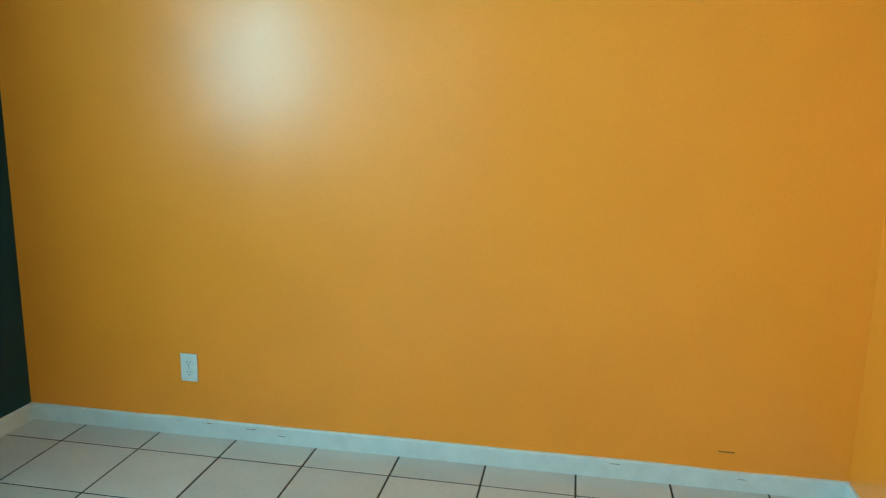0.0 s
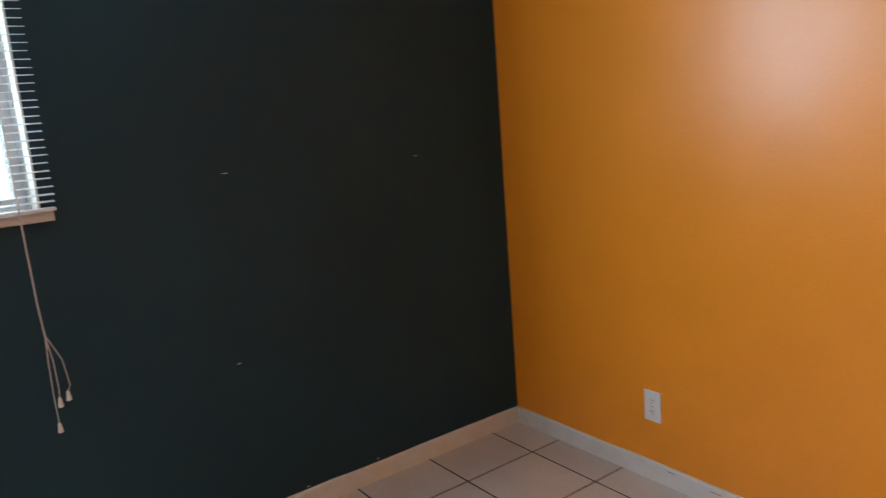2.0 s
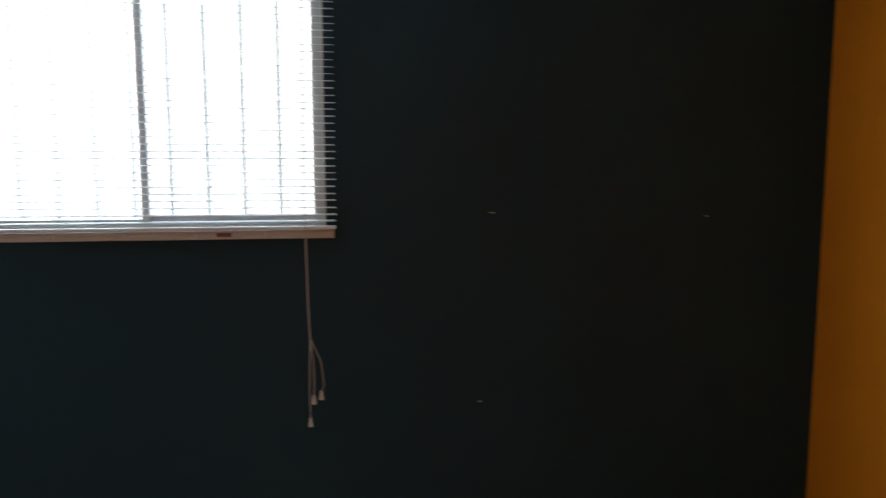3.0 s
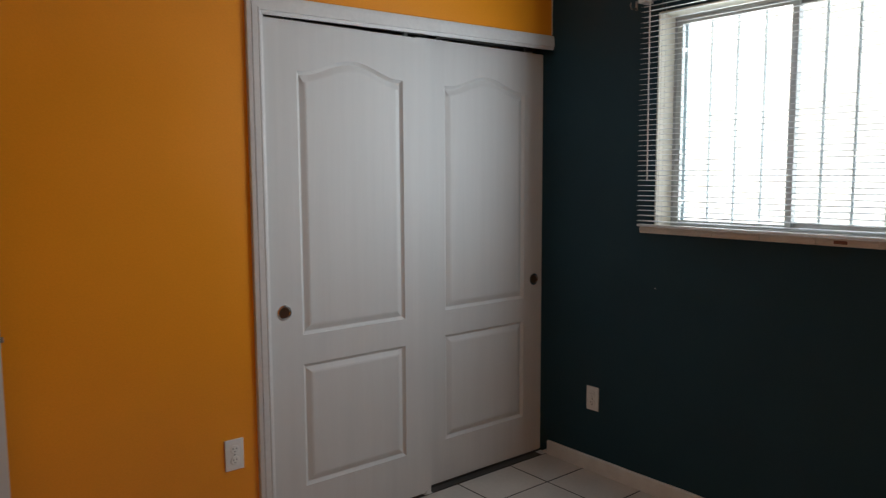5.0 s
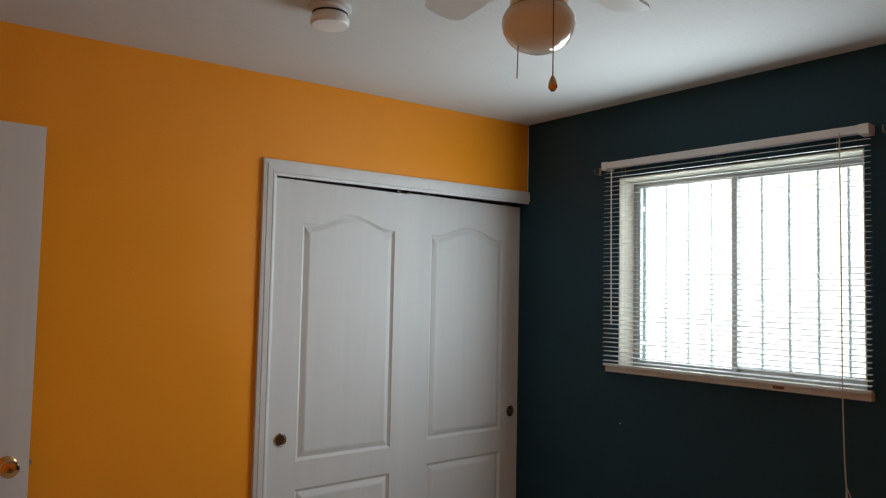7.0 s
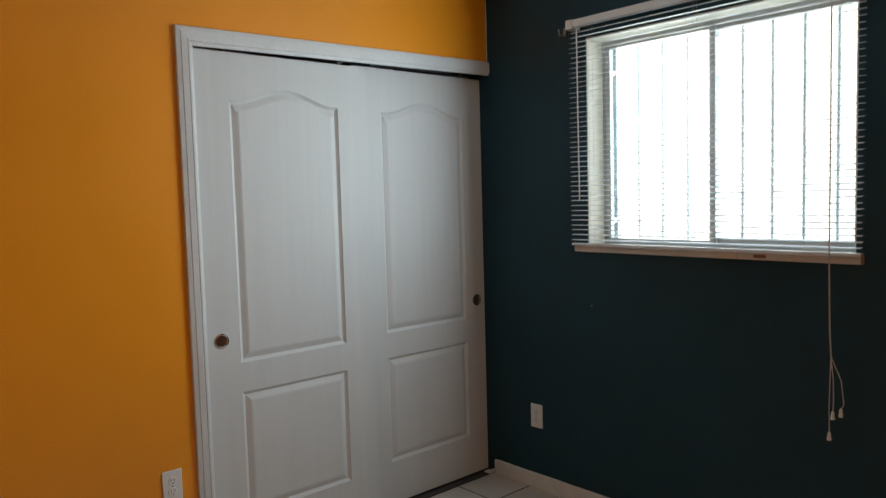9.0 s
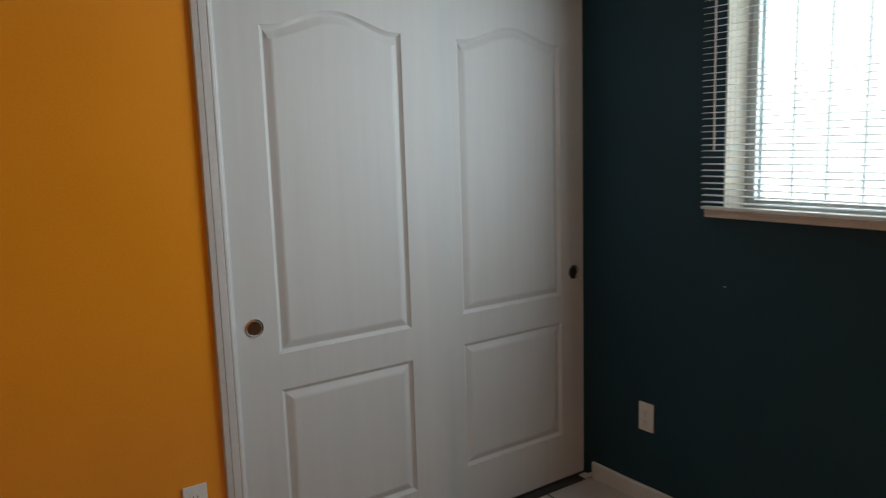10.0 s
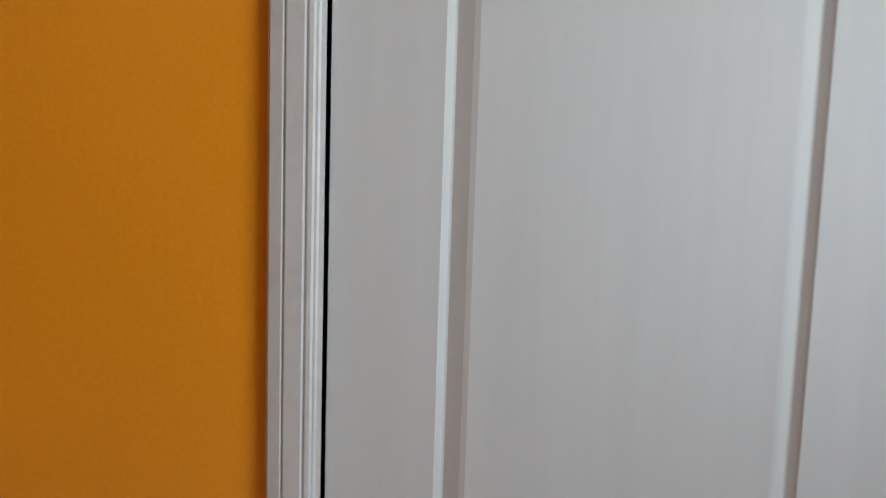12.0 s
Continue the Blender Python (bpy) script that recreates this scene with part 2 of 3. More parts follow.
def baseboard(name, ax, fixed, a, b, sign, label):
    """A low board with a slightly uneven painted top edge."""
    bm = bmesh.new()
    n = max(2, int(abs(b - a) / 0.06))
    prof = ((0, 0), (0.012, 0), (0.012, 0.066), (0.009, 0.071), (0, 0.072))
    rows = []
    for i in range(n + 1):
        s = a + (b - a) * i / n
        w = 0.0035 * noise.noise((s * 3.1, fixed, 4)) + 0.0015 * noise.noise((s * 11, fixed, 9))
        row = []
        for d, z in prof:
            z = z + (w if z > 0.05 else 0)
            p = (s, fixed + sign * d, z) if ax == "x" else (fixed + sign * d, s, z)
            row.append(bm.verts.new(p))
        rows.append(row)
    for p, q in zip(rows, rows[1:]):
        for i in range(5):
            bm.faces.new((p[i], p[(i + 1) % 5], q[(i + 1) % 5], q[i]))
    bm.faces.new(rows[0]), bm.faces.new(rows[-1])
    return solid(name, bm, BASE_WHITE, label, "baseboard")


baseboard("baseboard", "x", SOUTH, WEST, 0, 1, "low white painted baseboard with scuffs")
baseboard("baseboard", "y", 0, SOUTH + 0.012, -0.002, -1, "low cream-white baseboard on the dark wall")
baseboard("baseboard", "y", WEST, SOUTH + 0.012, DOORWAY[0] - 0.07, 1, "low white painted baseboard")
baseboard("baseboard", "x", 0, WEST, OPEN_L - 0.075, -1, "low white painted baseboard")

# casing round the closet: a fluted upright and a flat head board
FLUTE = ((0, 0), (0, 0.010), (0.003, 0.014), (0.018, 0.017), (0.0205, 0.013), (0.023, 0.017), (0.044, 0.019), (0.047, 0.015),
         (0.050, 0.018), (0.055, 0.018), (0.058, 0.013), (0.061, 0.013), (0.064, 0.011), (0.070, 0.010), (0.070, 0))
casing = thing("trim_closet", (OPEN_L - 0.07, 0, 0), "white painted fluted casing round the closet opening", "door casing", kind="structure")
CASE_TOP, RISE = 2.070, 0.023
def case_x(u):
    return OPEN_L - 0.064 + u * 0.914


def case_end(u):
    return CASE_TOP - 0.95 * u


part("upright", extrude_profile(FLUTE, lambda s, u, d: Vector((case_x(u), -d, case_end(u) if s else 0)), (0, 1)), TRIM_WHITE, casing)
PLAIN = ((0, 0), (0, 0.010), (0.003, 0.014), (0.018, 0.017), (0.050, 0.0175), (0.055, 0.018), (0.058, 0.013), (0.064, 0.012), (0.070, 0.010), (0.070, 0))
part("head_board", extrude_profile(PLAIN, lambda s, u, d: Vector((-0.001 if s else case_x(u), -d - 0.0004 * (d > 0), case_end(u) + RISE * s)), (0, 1)), TRIM_WHITE, casing)
part("side_jamb", boxed(OPEN_L - 0.018, 0.060, 0, OPEN_L - 0.013, 0.128, OPEN_T), TRIM_WHITE, casing)
track = thing("sliding_door_track", (-0.75, 0.06, OPEN_T), "dark metal top track of the sliding doors", "door track", kind="structure")
part("rail", boxed(OPEN_L + 0.005, 0.006, 2.044, OPEN_R - 0.002, 0.012, OPEN_T), ALU, track)
part("rail", boxed(OPEN_L + 0.005, 0.050, 2.036, OPEN_R - 0.002, 0.053, OPEN_T), TRACK, track)
part("rail", boxed(OPEN_L + 0.005, 0.092, 2.03, OPEN_R - 0.002, 0.097, OPEN_T), TRACK, track)
for x in (-1.40, -0.86):
    part("hanger", boxed(x - 0.012, 0.030, 1.99, x + 0.012, 0.034, 2.05, bevel=0.001), TRACK, track)
for x in (-0.66, -0.12):
    part("hanger", boxed(x - 0.012, 0.064, 2.00, x + 0.012, 0.068, 2.05, bevel=0.001), TRACK, track)
sill_strip = thing("closet_threshold", (-0.75, 0.05, 0), "dark worn metal strip under the sliding doors", "threshold", kind="structure")
part("strip", boxed(OPEN_L, 0.012, -0.0012, OPEN_R, 0.115, 0.002, bevel=0.001), TRACK, sill_strip)
part("lip", boxed(OPEN_L, 0.0505, 0.002, OPEN_R, 0.0535, 0.009, bevel=0.001), TRACK, sill_strip)
for x in (-0.775, -0.022):
    bm = boxed(x - 0.02, 0.004, 0.002, x + 0.02, 0.048, 0.006, bevel=0.001)
    box(bm, x - 0.012, 0.000, 0.006, x + 0.012, 0.006, 0.024, bevel=0.001)
    part("door_guide", bm, PLASTIC, sill_strip, "small white plastic door guide")


# ---- panelled doors ----
def ogee(x0, x1, z0, shoulder, rise, n=22):
    """A panel's outline, counter-clockwise from its lower left corner, with a cathedral top when rise > 0."""
    pts = [(x0, z0), (x1, z0)]
    if not rise:
        return pts + [(x1, shoulder), (x0, shoulder)]
    for i in range(n + 1):
        u = i / n
        v = min(1, max(0, (u - 0.07) / 0.86))
        pts.append((x1 + (x0 - x1) * u, shoulder + rise * (0.5 - 0.5 * math.cos(2 * math.pi * v)) ** 0.8))
    return pts


def inward(pts, d):
    out, n = [], len(pts)
    for i in range(n):
        a, b, c = (Vector(pts[(i + k) % n]) for k in (-1, 0, 1))
        e, f = (b - a).normalized(), (c - b).normalized()
        p, q = Vector((-e.y, e.x)), Vector((-f.y, f.x))
        m = (p + q).normalized()
        out.append(tuple(b + m * d / max(0.4, m.dot(p))))
    return out


def panel_door(bm, x0, x1, z0, z1, front, thick, outlines, steps, holes=()):
    """A moulded slab that faces -y: each outline is pressed in by the steps (inset, depth)."""
    def ring(pts, y):
        return [bm.verts.new((x, y, z)) for x, z in pts]
    def edges(vs):
        return [bm.edges.new((vs[i], vs[(i + 1) % len(vs)])) for i in range(len(vs))]
    rim = ring([(x0, z0), (x1, z0), (x1, z1), (x0, z1)], front)
    loops = edges(rim)
    for pts in outlines:
        last = ring(pts, front)
        loops += edges(last)
        for d, deep in steps:
            nxt = ring(inward(pts, d), front + deep)
            for i in range(len(pts)):
                j = (i + 1) % len(pts)
                bm.faces.new((last[i], last[j], nxt[j], nxt[i]))
            last = nxt
        bm.faces.new(last)
    for cx, cz, r in holes:
        a = ring([(cx + r * math.cos(k * math.pi / 12), cz + r * math.sin(k * math.pi / 12)) for k in range(24)], front)
        loops += edges(a)
    bmesh.ops.triangle_fill(bm, use_beauty=True, edges=loops, normal=(0, -1, 0))
    back = ring([(x0, z0), (x1, z0), (x1, z1), (x0, z1)], front + thick)
    for i in range(4):
        j = (i + 1) % 4
        bm.faces.new((rim[i], rim[j], back[j], back[i]))
    bm.faces.new(back)
    return bm


PRESS = ((0.002, 0.003), (0.011, 0.0100), (0.014, 0.0105), (0.033, 0.0022), (0.040, 0.0005))


def closet_door(x0, x1, front, top, px0, px1, pull_x, pull_z, label):
    ob = thing("closet_door", ((x0 + x1) / 2, front + 0.015, 0.012), label, "sliding door", "sliding closet doors")
    outs = [ogee(px0, px1, 0.815, 1.818, 0.054), ogee(px0, px1, 0.210, 0.699, 0)]
    bm = panel_door(bmesh.new(), x0, x1, 0.012, top, front, 0.030, outs, PRESS, [(pull_x, pull_z, 0.024)])
    slab = part("door_slab", bm, DOOR_WHITE, ob)
    cup = part("finger_pull", lathe([(0.0235, -0.001), (0.0235, 0.009), (0.021, 0.011), (0, 0.0115)],
                                    (pull_x, front, pull_z), TO_NORTH), CUP, ob, "round recessed brown cup", smooth=True)
    part("pull_ring", lathe([(0.0215, 0.0), (0.0215, -0.0025), (0.0235, -0.004), (0.0285, -0.003), (0.0295, 0.0)], (pull_x, front, pull_z), TO_NORTH),
         CHROME, cup, "bright metal rim", smooth=True)
    return ob


closet_door(-1.5135, -0.757, 0.008, 1.998, -1.381, -0.892, -1.457, 0.912, "white moulded two-panel sliding door with arched upper panel, in front")
closet_door(-0.790, -0.003, 0.054, 2.012, -0.634, -0.131, -0.060, 0.904, "white moulded two-panel sliding door with arched upper panel, behind the other")

# the room door, open against the orange wall
door = thing("door_1", (-3.18, -0.104, 0.012), "white six-panel interior door standing open against the wall", "door", kind="structure")
DX0, DX1, DF = -3.175, -2.404, -0.118
outs = []
for a, b in ((DX0 + 0.095, DX0 + 0.335), (-2.774, -2.535)):
    for z0, z1 in ((1.730, 1.922), (1.034, 1.614), (0.225, 0.858)):
        outs.append(ogee(a, b, z0, z1, 0))
slab = part("door_slab", panel_door(bmesh.new(), DX0, DX1, 0.012, 2.044, DF, 0.036, outs, PRESS), DOOR_WHITE, door)
KX, KZ = -2.467, 0.966
KNOB = [(0.031, 0), (0.032, 0.004), (0.027, 0.009), (0.014, 0.012), (0.0125, 0.028), (0.018, 0.034), (0.0265, 0.042), (0.0285, 0.052),
        (0.026, 0.060), (0.018, 0.064), (0.009, 0.0645), (0.008, 0.062), (0, 0.062)]
knob = part("door_knob", lathe(KNOB, (KX, DF, KZ), TO_SOUTH), BRASS, door, "polished brass knob with a round rose", smooth=True)
part("lock_button", lathe([(0.0045, 0.060), (0.0045, 0.067), (0.003, 0.068), (0, 0.068)], (KX, DF, KZ), TO_SOUTH, 12), BRONZE, knob)
part("door_knob", lathe([(r * 0.95, h * 0.8) for r, h in KNOB], (KX, DF + 0.036, KZ), TO_NORTH), BRASS, door, smooth=True)
bm = boxed(DX1 - 0.001, DF + 0.006, KZ - 0.028, DX1 + 0.0015, DF + 0.030, KZ + 0.028, bevel=0.0007)
part("latch", box(bm, DX1, DF + 0.012, KZ - 0.008, DX1 + 0.011, DF + 0.024, KZ + 0.008, bevel=0.003), NICKEL, door, "small metal latch bolt")
for z in (0.22, 1.02, 1.82):
    part("hinge", lathe([(0.006, -0.045), (0.006, 0.045)], (DX0 - 0.008, DF + 0.004, z), None, 12), BRASS, door)
frame_w = thing("trim_doorway", (WEST, -0.5, 0), "white painted frame round the doorway", "door casing", kind="structure")
part("upright", boxed(WEST, DOORWAY[0] - 0.062, 0, WEST + 0.014, DOORWAY[0], DOORWAY[2], bevel=0.003), TRIM_WHITE, frame_w)
part("upright", boxed(WEST, DOORWAY[1], 0, WEST + 0.014, DOORWAY[1] + 0.055, DOORWAY[2], bevel=0.003), TRIM_WHITE, frame_w)
part("head_board", boxed(WEST, DOORWAY[0] - 0.062, DOORWAY[2], WEST + 0.014, DOORWAY[1] + 0.055, DOORWAY[2] + 0.06, bevel=0.003), TRIM_WHITE, frame_w)

# ---- window ----
Y0, Y1, Z0, Z1 = WIN
window = thing("window_1", (0.1, (Y0 + Y1) / 2, Z0), "two-light aluminium sliding window in a cream reveal", "window", kind="structure")
rev = part("reveal", boxed(0.002, Y1 - 0.006, Z0, WALL, Y1, Z1), REVEAL, window, "cream painted reveal")
part("reveal", boxed(0.002, Y0, Z0, WALL, Y0 + 0.006, Z1), REVEAL, window)
part("reveal", boxed(0.002, Y0 + 0.006, Z1 - 0.006, WALL, Y1 - 0.006, Z1), REVEAL, window)
FX0, FX1 = 0.112, 0.172
for nm, d in (("frame_side", (FX0, Y1 - 0.014, Z0, FX1, Y1 - 0.006, Z1 - 0.006)), ("frame_side", (FX0, Y0 + 0.006, Z0, FX1, Y0 + 0.014, Z1 - 0.006)),
              ("frame_head", (FX0, Y0 + 0.014, Z1 - 0.022, FX1, Y1 - 0.014, Z1 - 0.006)), ("frame_foot", (FX0, Y0 + 0.014, Z0, FX1, Y1 - 0.014, Z0 + 0.014))):
    part(nm, boxed(*d, bevel=0.002), ALU, window)
MID = -1.128


def sash(y0, y1, x0, x1, s, foot):
    fr = boxed(x0, y0, Z0 + 0.014, x1, y0 + s, Z1 - 0.022, bevel=0.0015)
    box(fr, x0, y1 - s, Z0 + 0.014, x1, y1, Z1 - 0.022, bevel=0.0015)
    box(fr, x0, y0 + s, Z0 + 0.014, x1, y1 - s, Z0 + foot, bevel=0.0015)
    box(fr, x0, y0 + s, Z1 - 0.040, x1, y1 - s, Z1 - 0.022, bevel=0.0015)
    f = part("sash", fr, ALU, window)
    g = part("pane", boxed((x0 + x1) / 2 - 0.002, y0 + s, Z0 + foot, (x0 + x1) / 2 + 0.002, y1 - s, Z1 - 0.040), PANE, f, "clear glass pane")
    g.visible_shadow = False


sash(MID - 0.015, Y1 - 0.014, 0.118, 0.138, 0.026, 0.030)
sash(Y0 + 0.014, MID + 0.015, 0.142, 0.162, 0.026, 0.042)

# insect screen over the fixed light: a fine grey mesh that lets about half of the light by
MESH = bpy.data.materials.new("grey insect mesh")
MESH.use_nodes = True
mn, ml = MESH.node_tree.nodes, MESH.node_tree.links
hole, weave = mn.new("ShaderNodeBsdfTransparent"), mn.new("ShaderNodeMixShader")
mn["Principled BSDF"].inputs["Base Color"].default_value = (0.20, 0.21, 0.21, 1)
mn["Principled BSDF"].inputs["Roughness"].default_value = 0.6
weave.inputs[0].default_value = 0.12
ml.new(hole.outputs[0], weave.inputs[1])
ml.new(mn["Principled BSDF"].outputs[0], weave.inputs[2])
ml.new(weave.outputs[0], mn["Material Output"].inputs[0])
screen = part("insect_screen", boxed(0.1765, Y0 + 0.012, Z0 + 0.012, 0.1775, MID + 0.002, Z1 - 0.012), MESH, window, "fine grey insect mesh")
part("screen_frame", boxed(0.174, MID, Z0 + 0.004, 0.182, MID + 0.012, Z1 - 0.008, bevel=0.001), ALU, screen)

# tiled sill
sill = thing("window_sill", (-0.02, (Y0 + Y1) / 2, Z0), "cream ceramic tiled sill with rounded front and one chip", "window sill", kind="structure")
SY0, SY1 = -1.732, -0.556
part("bed", boxed(0.0, Y0, Z0 - 0.02, FX0, Y1, Z0 - 0.004), GROUT, sill)
cuts = [SY1, -0.70, -0.90, -1.10, -1.31, -1.52, SY0]
for a, b in zip(cuts, cuts[1:]):
    prof = [(-0.034, -0.012), (-0.037, -0.005), (-0.034, 0.002), (-0.026, 0.005), (0.001, 0.005), (0.001, -0.024), (-0.030, -0.024), (-0.035, -0.021), (-0.034, -0.018)]
    part("sill_tile", extrude_profile(prof, lambda s, u, d: Vector((u - 0.001, s, Z0 + d)), (a - 0.0012, b + 0.0012)), SILL, sill)
    part("sill_tile", boxed(0.001, max(b, Y0) + 0.0012, Z0 - 0.004, FX0 - 0.002, min(a, Y1) - 0.0012, Z0 + 0.003, bevel=0.001), SILL, sill)
part("chip", boxed(-0.0395, -1.418, Z0 - 0.015, -0.034, -1.372, Z0 - 0.003, bevel=0.002), SILL_CHIP, sill, "chipped red-brown patch")

# venetian blind
BX = -0.040
blind = thing("venetian_blind", (BX, -1.145, 2.18), "white aluminium venetian blind lowered over the window, slats open", "window blind")
BY0, BY1 = -1.737, -0.552
part("head_rail", boxed(BX - 0.018, BY0 + 0.012, 2.150, BX + 0.014, BY1 - 0.012, 2.181, bevel=0.002), SLAT, blind)
for a, b in ((BY0 - 0.006, BY0 + 0.03), (BY1 - 0.025, BY1 + 0.008)):
    part("bracket", boxed(BX - 0.022, a, 2.144, 0.0, b, 2.183, bevel=0.002), PLASTIC, blind)
SLATS, TOPZ, STEP = 43, 2.128, 0.02145


def slat_mesh():
    bm = bmesh.new()
    tilt = radians(7)
    prof = []
    for side in (1, -1):
        ks = range(7) if side == 1 else range(6, -1, -1)
        for k in ks:
            u = (k / 6 - 0.5) * 0.025
            h = 0.0016 * (1 - (2 * k / 6 - 1) ** 2) + side * 0.00022
            prof.append((u * math.cos(tilt) - h * math.sin(tilt), u * math.sin(tilt) + h * math.cos(tilt)))
    rows = [[bm.verts.new((u, s, h)) for u, h in prof] for s in (BY0 + 1.145, BY1 + 1.145)]
    n = len(prof)
    for i in range(n):
        bm.faces.new((rows[0][i], rows[0][(i + 1) % n], rows[1][(i + 1) % n], rows[1][i]))
    bm.faces.new(rows[0]), bm.faces.new(rows[1])
    return mesh_of("slat", bm, SLAT, True)


slat = slat_mesh()
rng = random.Random(4)
for i in range(SLATS):
    ob = new("slat", slat)
    ob.parent = blind
    ob.matrix_basis = pose(rng.uniform(-0.0012, 0.0012), rng.uniform(-0.002, 0.002), TOPZ - STEP * i - 2.18, rng.uniform(-0.12, 0.12), rng.uniform(-2, 2), 0)
part("bottom_rail", boxed(BX - 0.012, BY0, 1.2015, BX + 0.012, BY1, 1.2120, bevel=0.003), SLAT, blind)
for y in (-0.66, -1.145, -1.63):
    for dx in (-0.0135, 0.0135):
        part("ladder_cord", tube([(BX + dx, y, 2.15), (BX + dx, y, 1.212)], 0.0006, 5), CORD, blind)
part("tilt_wand", tube([(BX - 0.026, -0.607, 2.15), (BX - 0.026, -0.609, 1.75), (BX - 0.026, -0.612, 1.40)], 0.0032, 6), PLASTIC, blind, "thin clear-white tilt wand")
bm = tube([(BX - 0.022, -1.642, 2.16), (BX - 0.021, -1.643, 1.7), (BX - 0.022, -1.643, 1.19), (BX - 0.018, -1.646, 0.95), (BX - 0.016, -1.652, 0.82)], 0.0025, 8)
cords = part("pull_cord", bm, CORD, blind, "bundle of off-white pull cords hanging below the sill")
tips = ((-1.646, 0.575, 0.002), (-1.658, 0.650, -0.002), (-1.682, 0.662, 0.003))
for k, (y, z, dx) in enumerate(tips):
    bow = -0.030 if k == 2 else (-0.008 if k == 1 else 0.004)
    x = BX - 0.016 + dx
    part("cord_end", tube([(BX - 0.017, -1.650, 0.86), (x, (y - 1.652) / 2 + bow * 0.5, 0.78), (x, y + bow * 0.3, 0.70 if k else 0.68), (x, y, z + 0.02)], 0.0017, 6), CORD, cords)
    part("tassel", lathe([(0.002, 0.024), (0.0045, 0.020), (0.0075, -0.002), (0.0075, -0.006), (0, -0.007)], (x, y, z), None, 12), PLASTIC, cords,
         "small white plastic tassel", smooth=True)

# curtain rod brackets left on the wall
for y, z in ((-0.492, 2.150), (-1.786, 2.163), (-1.813, 2.160)):
    br = thing("curtain_rod_bracket", (0, y, z), "small bare metal curtain rod bracket screwed to the dark wall", "bracket", "leftover curtain rod brackets")
    part("plate", boxed(-0.003, y - 0.006, z - 0.019, 0, y + 0.006, z + 0.019, bevel=0.001), NICKEL, br)
    part("hook", tube([(-0.002, y, z - 0.012), (-0.030, y + 0.004, z - 0.016), (-0.038, y + 0.004, z - 0.004), (-0.036, y + 0.004, z + 0.010)], 0.0035, 6), NICKEL, br)
    part("screw", lathe([(0.004, 0), (0.0035, 0.002), (0, 0.0025)], (-0.003, y, z + 0.016), TO_WEST, 10), NICKEL, br)

# security grille outside
grille = thing("security_grille", (0.30, -1.15, 1.1), "white painted iron security bars outside the window", "window grille")
GX = 0.27
for k in range(9):
    y = -0.694 - 0.122 * k
    part("bar", tube([(GX, y, 1.12), (GX, y, 2.15)], 0.0065, 8), IRON, grille)
for y in (-0.572, -1.792):
    part("end_post", boxed(GX - 0.011, y - 0.011, 1.10, GX + 0.011, y + 0.011, 2.17, bevel=0.002), IRON, grille)
    for z in (1.30, 1.98):
        part("wall_stay", boxed(WALL, y - 0.006, z - 0.011, GX - 0.011, y + 0.006, z + 0.011, bevel=0.001), IRON, grille)
for z in (1.13, 2.14):
    part("cross_bar", boxed(GX - 0.008, -1.781, z - 0.012, GX + 0.008, -0.583, z + 0.012, bevel=0.002), IRON, grille)

# ---- outlets ----
def outlet(m, label):
    """A duplex socket plate that faces -y at its own origin."""
    ob = thing("wall_outlet", (0, 0, 0), label, "electrical outlet", "wall outlets")
    part("cover_plate", boxed(-0.036, -0.006, -0.058, 0.036, 0.0, 0.058, bevel=0.0025), PLASTIC, ob)
    for z in (-0.0205, 0.0205):
        bm = lathe([(0.0165, 0.005), (0.0165, 0.0075), (0.0155, 0.0082), (0, 0.0082)], (0, 0, z), TO_SOUTH, 24)
        f = part("socket", bm, PLASTIC, ob, smooth=True)
        for x, h in ((-0.0063, 0.008), (0.0063, 0.0065)):
            part("slot", boxed(x - 0.0011, -0.0088, z + 0.003 - h / 2, x + 0.0011, -0.0078, z + 0.003 + h / 2), DARK_SLOT, f)
        part("slot", lathe([(0.0024, 0.0078), (0.0024, 0.0088)], (0, 0, z - 0.0085), TO_SOUTH, 10), DARK_SLOT, f)
    part("screw", lathe([(0.003, 0.005), (0.003, 0.007), (0, 0.0075)], (0, 0, 0), TO_SOUTH, 10), NICKEL, ob)
    ob.matrix_basis = m
    return ob


outlet(pose(-0.741, SOUTH, 0.288, 0, 0, 180), "white duplex outlet plate low on the yellow-orange wall")
outlet(pose(0, -0.287, 0.359, 0, 0, -90), "white duplex outlet plate low on the dark wall")
outlet(pose(-1.677, 0, 0.416), "white duplex outlet plate on orange wall beside the closet")

# ---- ceiling ----
DET = (-1.760, -0.790, 2.428)
det = thing("smoke_detector", DET, "round white plastic smoke detector on the ceiling", "smoke detector")
part("base", lathe([(0.066, 0.004), (0.067, -0.004), (0.067, -0.014), (0.060, -0.016), (0, -0.016)], DET), PLASTIC, det, smooth=True)
part("cover", lathe([(0.054, -0.016), (0.055, -0.042), (0.061, -0.044), (0.061, -0.058), (0.056, -0.064), (0.030, -0.066), (0, -0.066)], DET), PLASTIC, det, smooth=True)
part("vent_ring", lathe([(0.0562, -0.024), (0.0562, -0.030), (0.050, -0.030), (0.050, -0.024)], DET), DARK_SLOT, det)

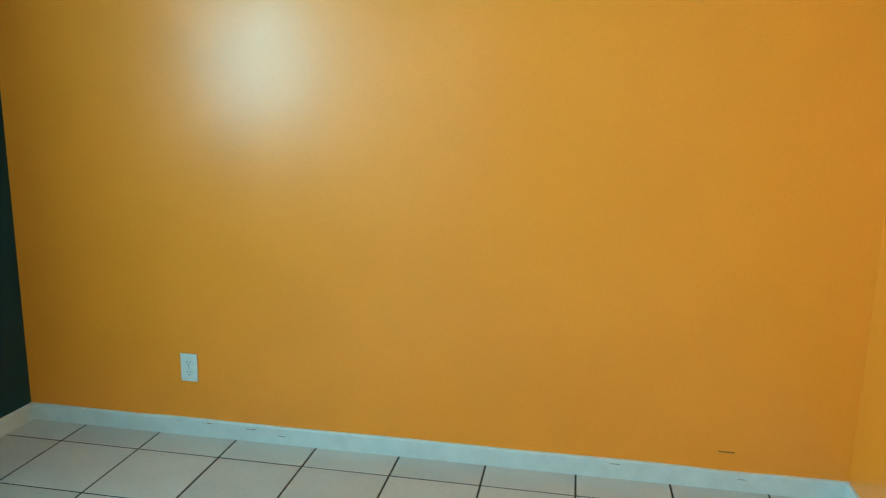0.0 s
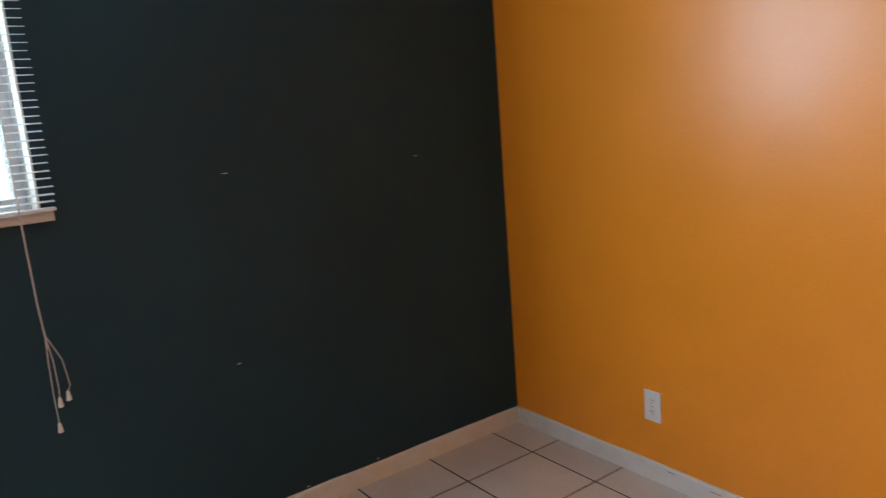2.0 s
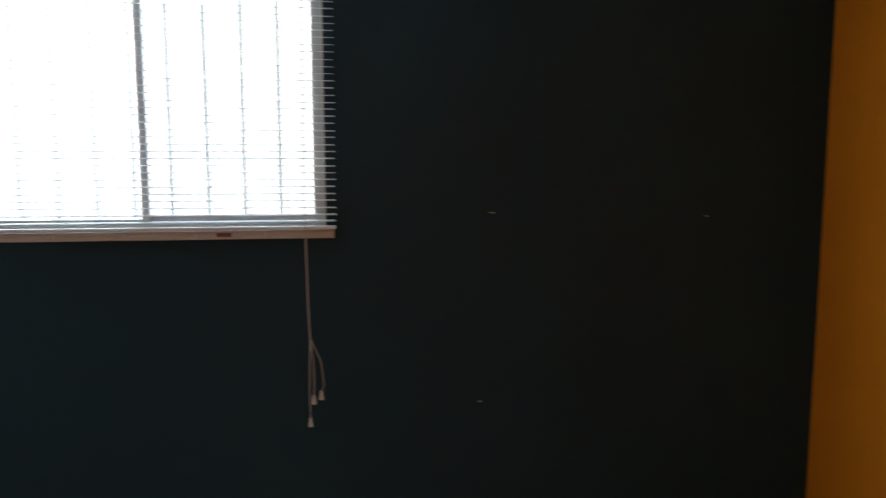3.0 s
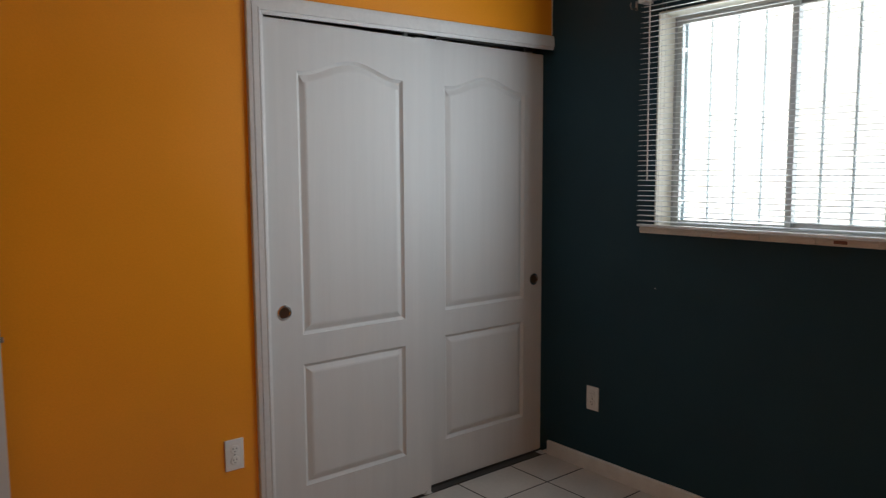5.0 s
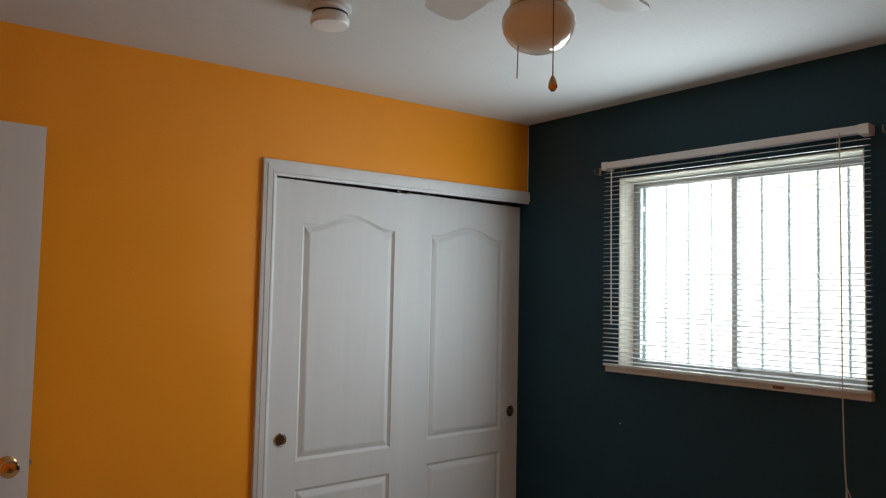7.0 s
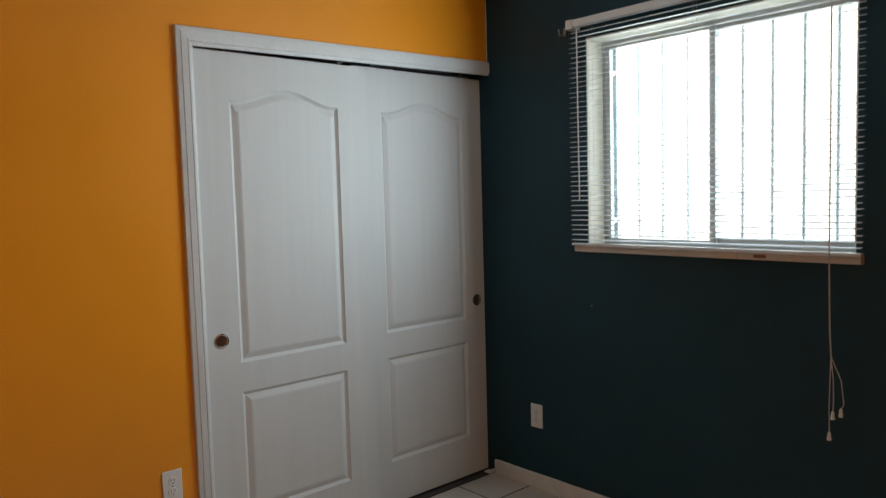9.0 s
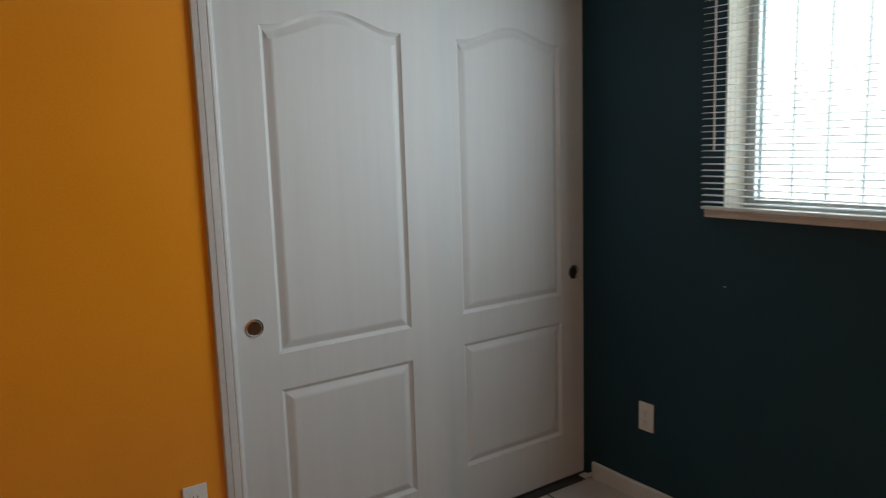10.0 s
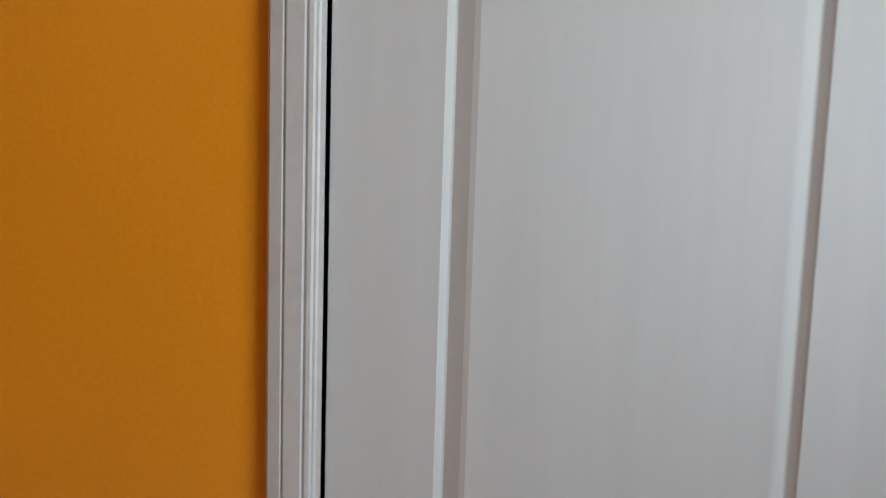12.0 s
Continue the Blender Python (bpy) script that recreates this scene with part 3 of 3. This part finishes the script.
FANX, FANY = -1.619, -1.546
fan = thing("ceiling_fan", (FANX, FANY, HEIGHT), "white ceiling fan with a cream glass bowl light and pull chains", "ceiling fan")
C = (FANX, FANY, 0)
part("canopy", lathe([(0.065, HEIGHT), (0.068, HEIGHT - 0.01), (0.05, HEIGHT - 0.04), (0.025, HEIGHT - 0.05), (0, HEIGHT - 0.05)], C), BLADE, fan, smooth=True)
part("motor_housing", lathe([(0.0, 2.415), (0.06, 2.41), (0.10, 2.395), (0.115, 2.36), (0.112, 2.32), (0.085, 2.295), (0.055, 2.285), (0, 2.285)], C), BLADE, fan, smooth=True)
part("light_fitter", lathe([(0.045, 2.286), (0.048, 2.27), (0.072, 2.256), (0.074, 2.240), (0.06, 2.236), (0, 2.236)], C), BRASS, fan, "brass fitter ring", smooth=True)
bowl = [(0.070, 2.240), (0.082, 2.232), (0.090, 2.216), (0.0915, 2.200), (0.087, 2.180), (0.076, 2.160), (0.058, 2.144), (0.034, 2.134), (0.0, 2.131)]
part("glass_bowl", lathe(bowl, C, None, 48), OPAL, fan, "cream opal glass bowl", smooth=True)
for k in range(5):
    a = radians(8 + 72 * k)
    turn = Matrix.Translation((FANX, FANY, 2.390)) @ Matrix.Rotation(a, 4, "Z") @ Matrix.Rotation(radians(11), 4, "X")
    bm = bmesh.new()
    edge = [(0.15, 0.045), (0.24, 0.058), (0.38, 0.066), (0.46, 0.068), (0.485, 0.060), (0.50, 0.040), (0.504, 0.0)]
    outl = edge + [(x, -w) for x, w in reversed(edge[:-1])]
    lo, hi = ([bm.verts.new((x, w, z)) for x, w in outl] for z in (-0.003, 0.003))
    bm.faces.new(lo), bm.faces.new(hi)
    for i in range(len(outl)):
        j = (i + 1) % len(outl)
        bm.faces.new((lo[i], lo[j], hi[j], hi[i]))
    bm.transform(turn)
    bl = part("blade", bm, BLADE, fan)
    bm = boxed(0.07, -0.014, -0.010, 0.17, 0.014, -0.0035, bevel=0.002)
    box(bm, 0.15, -0.036, -0.0085, 0.20, 0.036, -0.0035, bevel=0.002)
    bm.transform(turn)
    part("blade_bracket", bm, BRASS, bl)
c1 = part("pull_chain", tube([(FANX - 0.045, FANY + 0.022, 2.25), (FANX - 0.047, FANY + 0.026, 2.06)], 0.0016, 6), BRONZE, fan)
c2 = part("pull_chain", tube([(FANX - 0.045, FANY - 0.088, 2.25), (FANX - 0.047, FANY - 0.090, 2.04)], 0.0016, 6), BRONZE, fan)
part("fob", lathe([(0.002, 0.024), (0.006, 0.018), (0.0105, 0.004), (0.0105, -0.006), (0.006, -0.013), (0, -0.014)], (FANX - 0.047, FANY - 0.090, 2.02), None, 14), BRASS, c2,
     "small brass and wood fob", smooth=True)

# ---- marks on the walls ----
def chip(bm, y, z, w, h, seed):
    r = random.Random(seed)
    pts = [(y + w * math.cos(a) * r.uniform(0.6, 1.1), z + h * math.sin(a) * r.uniform(0.5, 1.2)) for a in [k * math.pi / 4 for k in range(8)]]
    a = [bm.verts.new((-0.0012, p, q)) for p, q in pts]
    b = [bm.verts.new((0.001, p, q)) for p, q in pts]
    bm.faces.new(a), bm.faces.new(b)
    for i in range(8):
        bm.faces.new((a[i], a[(i + 1) % 8], b[(i + 1) % 8], b[i]))


for k, (y, z, w, h) in enumerate(((-2.244, 1.245, 0.013, 0.0022), (-2.993, 1.226, 0.012, 0.0022), (-2.208, 0.608, 0.009, 0.002),
                                  (-2.70, 0.083, 0.008, 0.003), (-2.40, 0.082, 0.008, 0.003), (-2.20, 0.080, 0.008, 0.003), (-0.62, 0.93, 0.005, 0.002))):
    bm = bmesh.new()
    chip(bm, y, z, w, h, k)
    solid("wall_scuff", bm, PLASTER, "tiny pale plaster chip in the dark wall paint", "scuff", "stuff")
bm = boxed(-2.83, SOUTH - 0.001, 0.138, -2.775, SOUTH + 0.0012, 0.142)
solid("wall_scuff", bm, SCRAPE, "thin brown scrape low on the yellow-orange wall", "scuff", "stuff")

for k, (x, z, w) in enumerate(((-1.00, 0.052, 0.022), (-1.13, 0.034, 0.016), (-2.42, 0.058, 0.018), (-2.86, 0.045, 0.014), (-0.82, 0.060, 0.012))):
    bm = boxed(x - w, SOUTH + 0.0115, z - 0.0011, x + w, SOUTH + 0.0128, z + 0.0011, bevel=0.0005)
    solid("baseboard_scuff", bm, SCRAPE, "thin brown scuff on the white baseboard", "scuff", "stuff")
# thin strip for the white line of paint in the upper corner
bm = bmesh.new()
for k in range(16):
    z = 2.10 + k * 0.022
    w = 0.0035 + 0.002 * noise.noise((z * 9, 1, 2))
    box(bm, -w, -w, z, -0.0003, -0.0003, z + 0.0215)
solid("caulk_line", bm, TRIM_WHITE, "ragged white paint line in the corner above the closet", "caulk", "stuff")

# ---- outside ----
# invented wall, tall enough to fill the window's view with even brightness
wall_o = thing("backdrop_wall", (9, 0, -0.16), "made-up tall pale stucco wall, a bright even backdrop outside the window", "wall")
part("wall", boxed(9, -25, -0.16, 9.2, 30, 5.4, bevel=0.02), STUCCO, wall_o)
part("coping", boxed(8.95, -25, 5.4, 9.25, 30, 5.5, bevel=0.02), STUCCO, wall_o)

# ---- floor tiles ----
def tile_mesh(w, h):
    bm = bmesh.new()
    e = 0.0012
    lo = [bm.verts.new((sx * w / 2, sy * h / 2, -0.006)) for sx, sy in ((-1, -1), (1, -1), (1, 1), (-1, 1))]
    mi = [bm.verts.new((sx * w / 2, sy * h / 2, -0.0012)) for sx, sy in ((-1, -1), (1, -1), (1, 1), (-1, 1))]
    hi = [bm.verts.new((sx * (w / 2 - e), sy * (h / 2 - e), 0)) for sx, sy in ((-1, -1), (1, -1), (1, 1), (-1, 1))]
    for a, b in ((lo, mi), (mi, hi)):
        for i in range(4):
            bm.faces.new((a[i], a[(i + 1) % 4], b[(i + 1) % 4], b[i]))
    bm.faces.new(hi)
    return mesh_of("tile", bm, TILE)


made = {}
GAP = 0.008
xs = [TILE_X + PITCH * k for k in range(-9, 3)]
ys = [TILE_Y + PITCH * k for k in range(-10, 3)]
for xa in xs:
    for ya in ys:
        x0, x1 = max(xa + GAP / 2, WEST + 0.001), min(xa + PITCH - GAP / 2, -0.001)
        y0, y1 = max(ya + GAP / 2, SOUTH + 0.001), min(ya + PITCH - GAP / 2, 0.006)
        if x1 - x0 < 0.02 or y1 - y0 < 0.02:
            continue
        key = (round(x1 - x0, 3), round(y1 - y0, 3))
        if key not in made:
            made[key] = tile_mesh(*key)
        ob = new("tile", made[key])
        ob.parent = floor
        ob.matrix_basis = pose((x0 + x1) / 2, (y0 + y1) / 2, rng.uniform(-0.0004, 0.0004), rng.uniform(-0.08, 0.08), rng.uniform(-0.08, 0.08), 0)
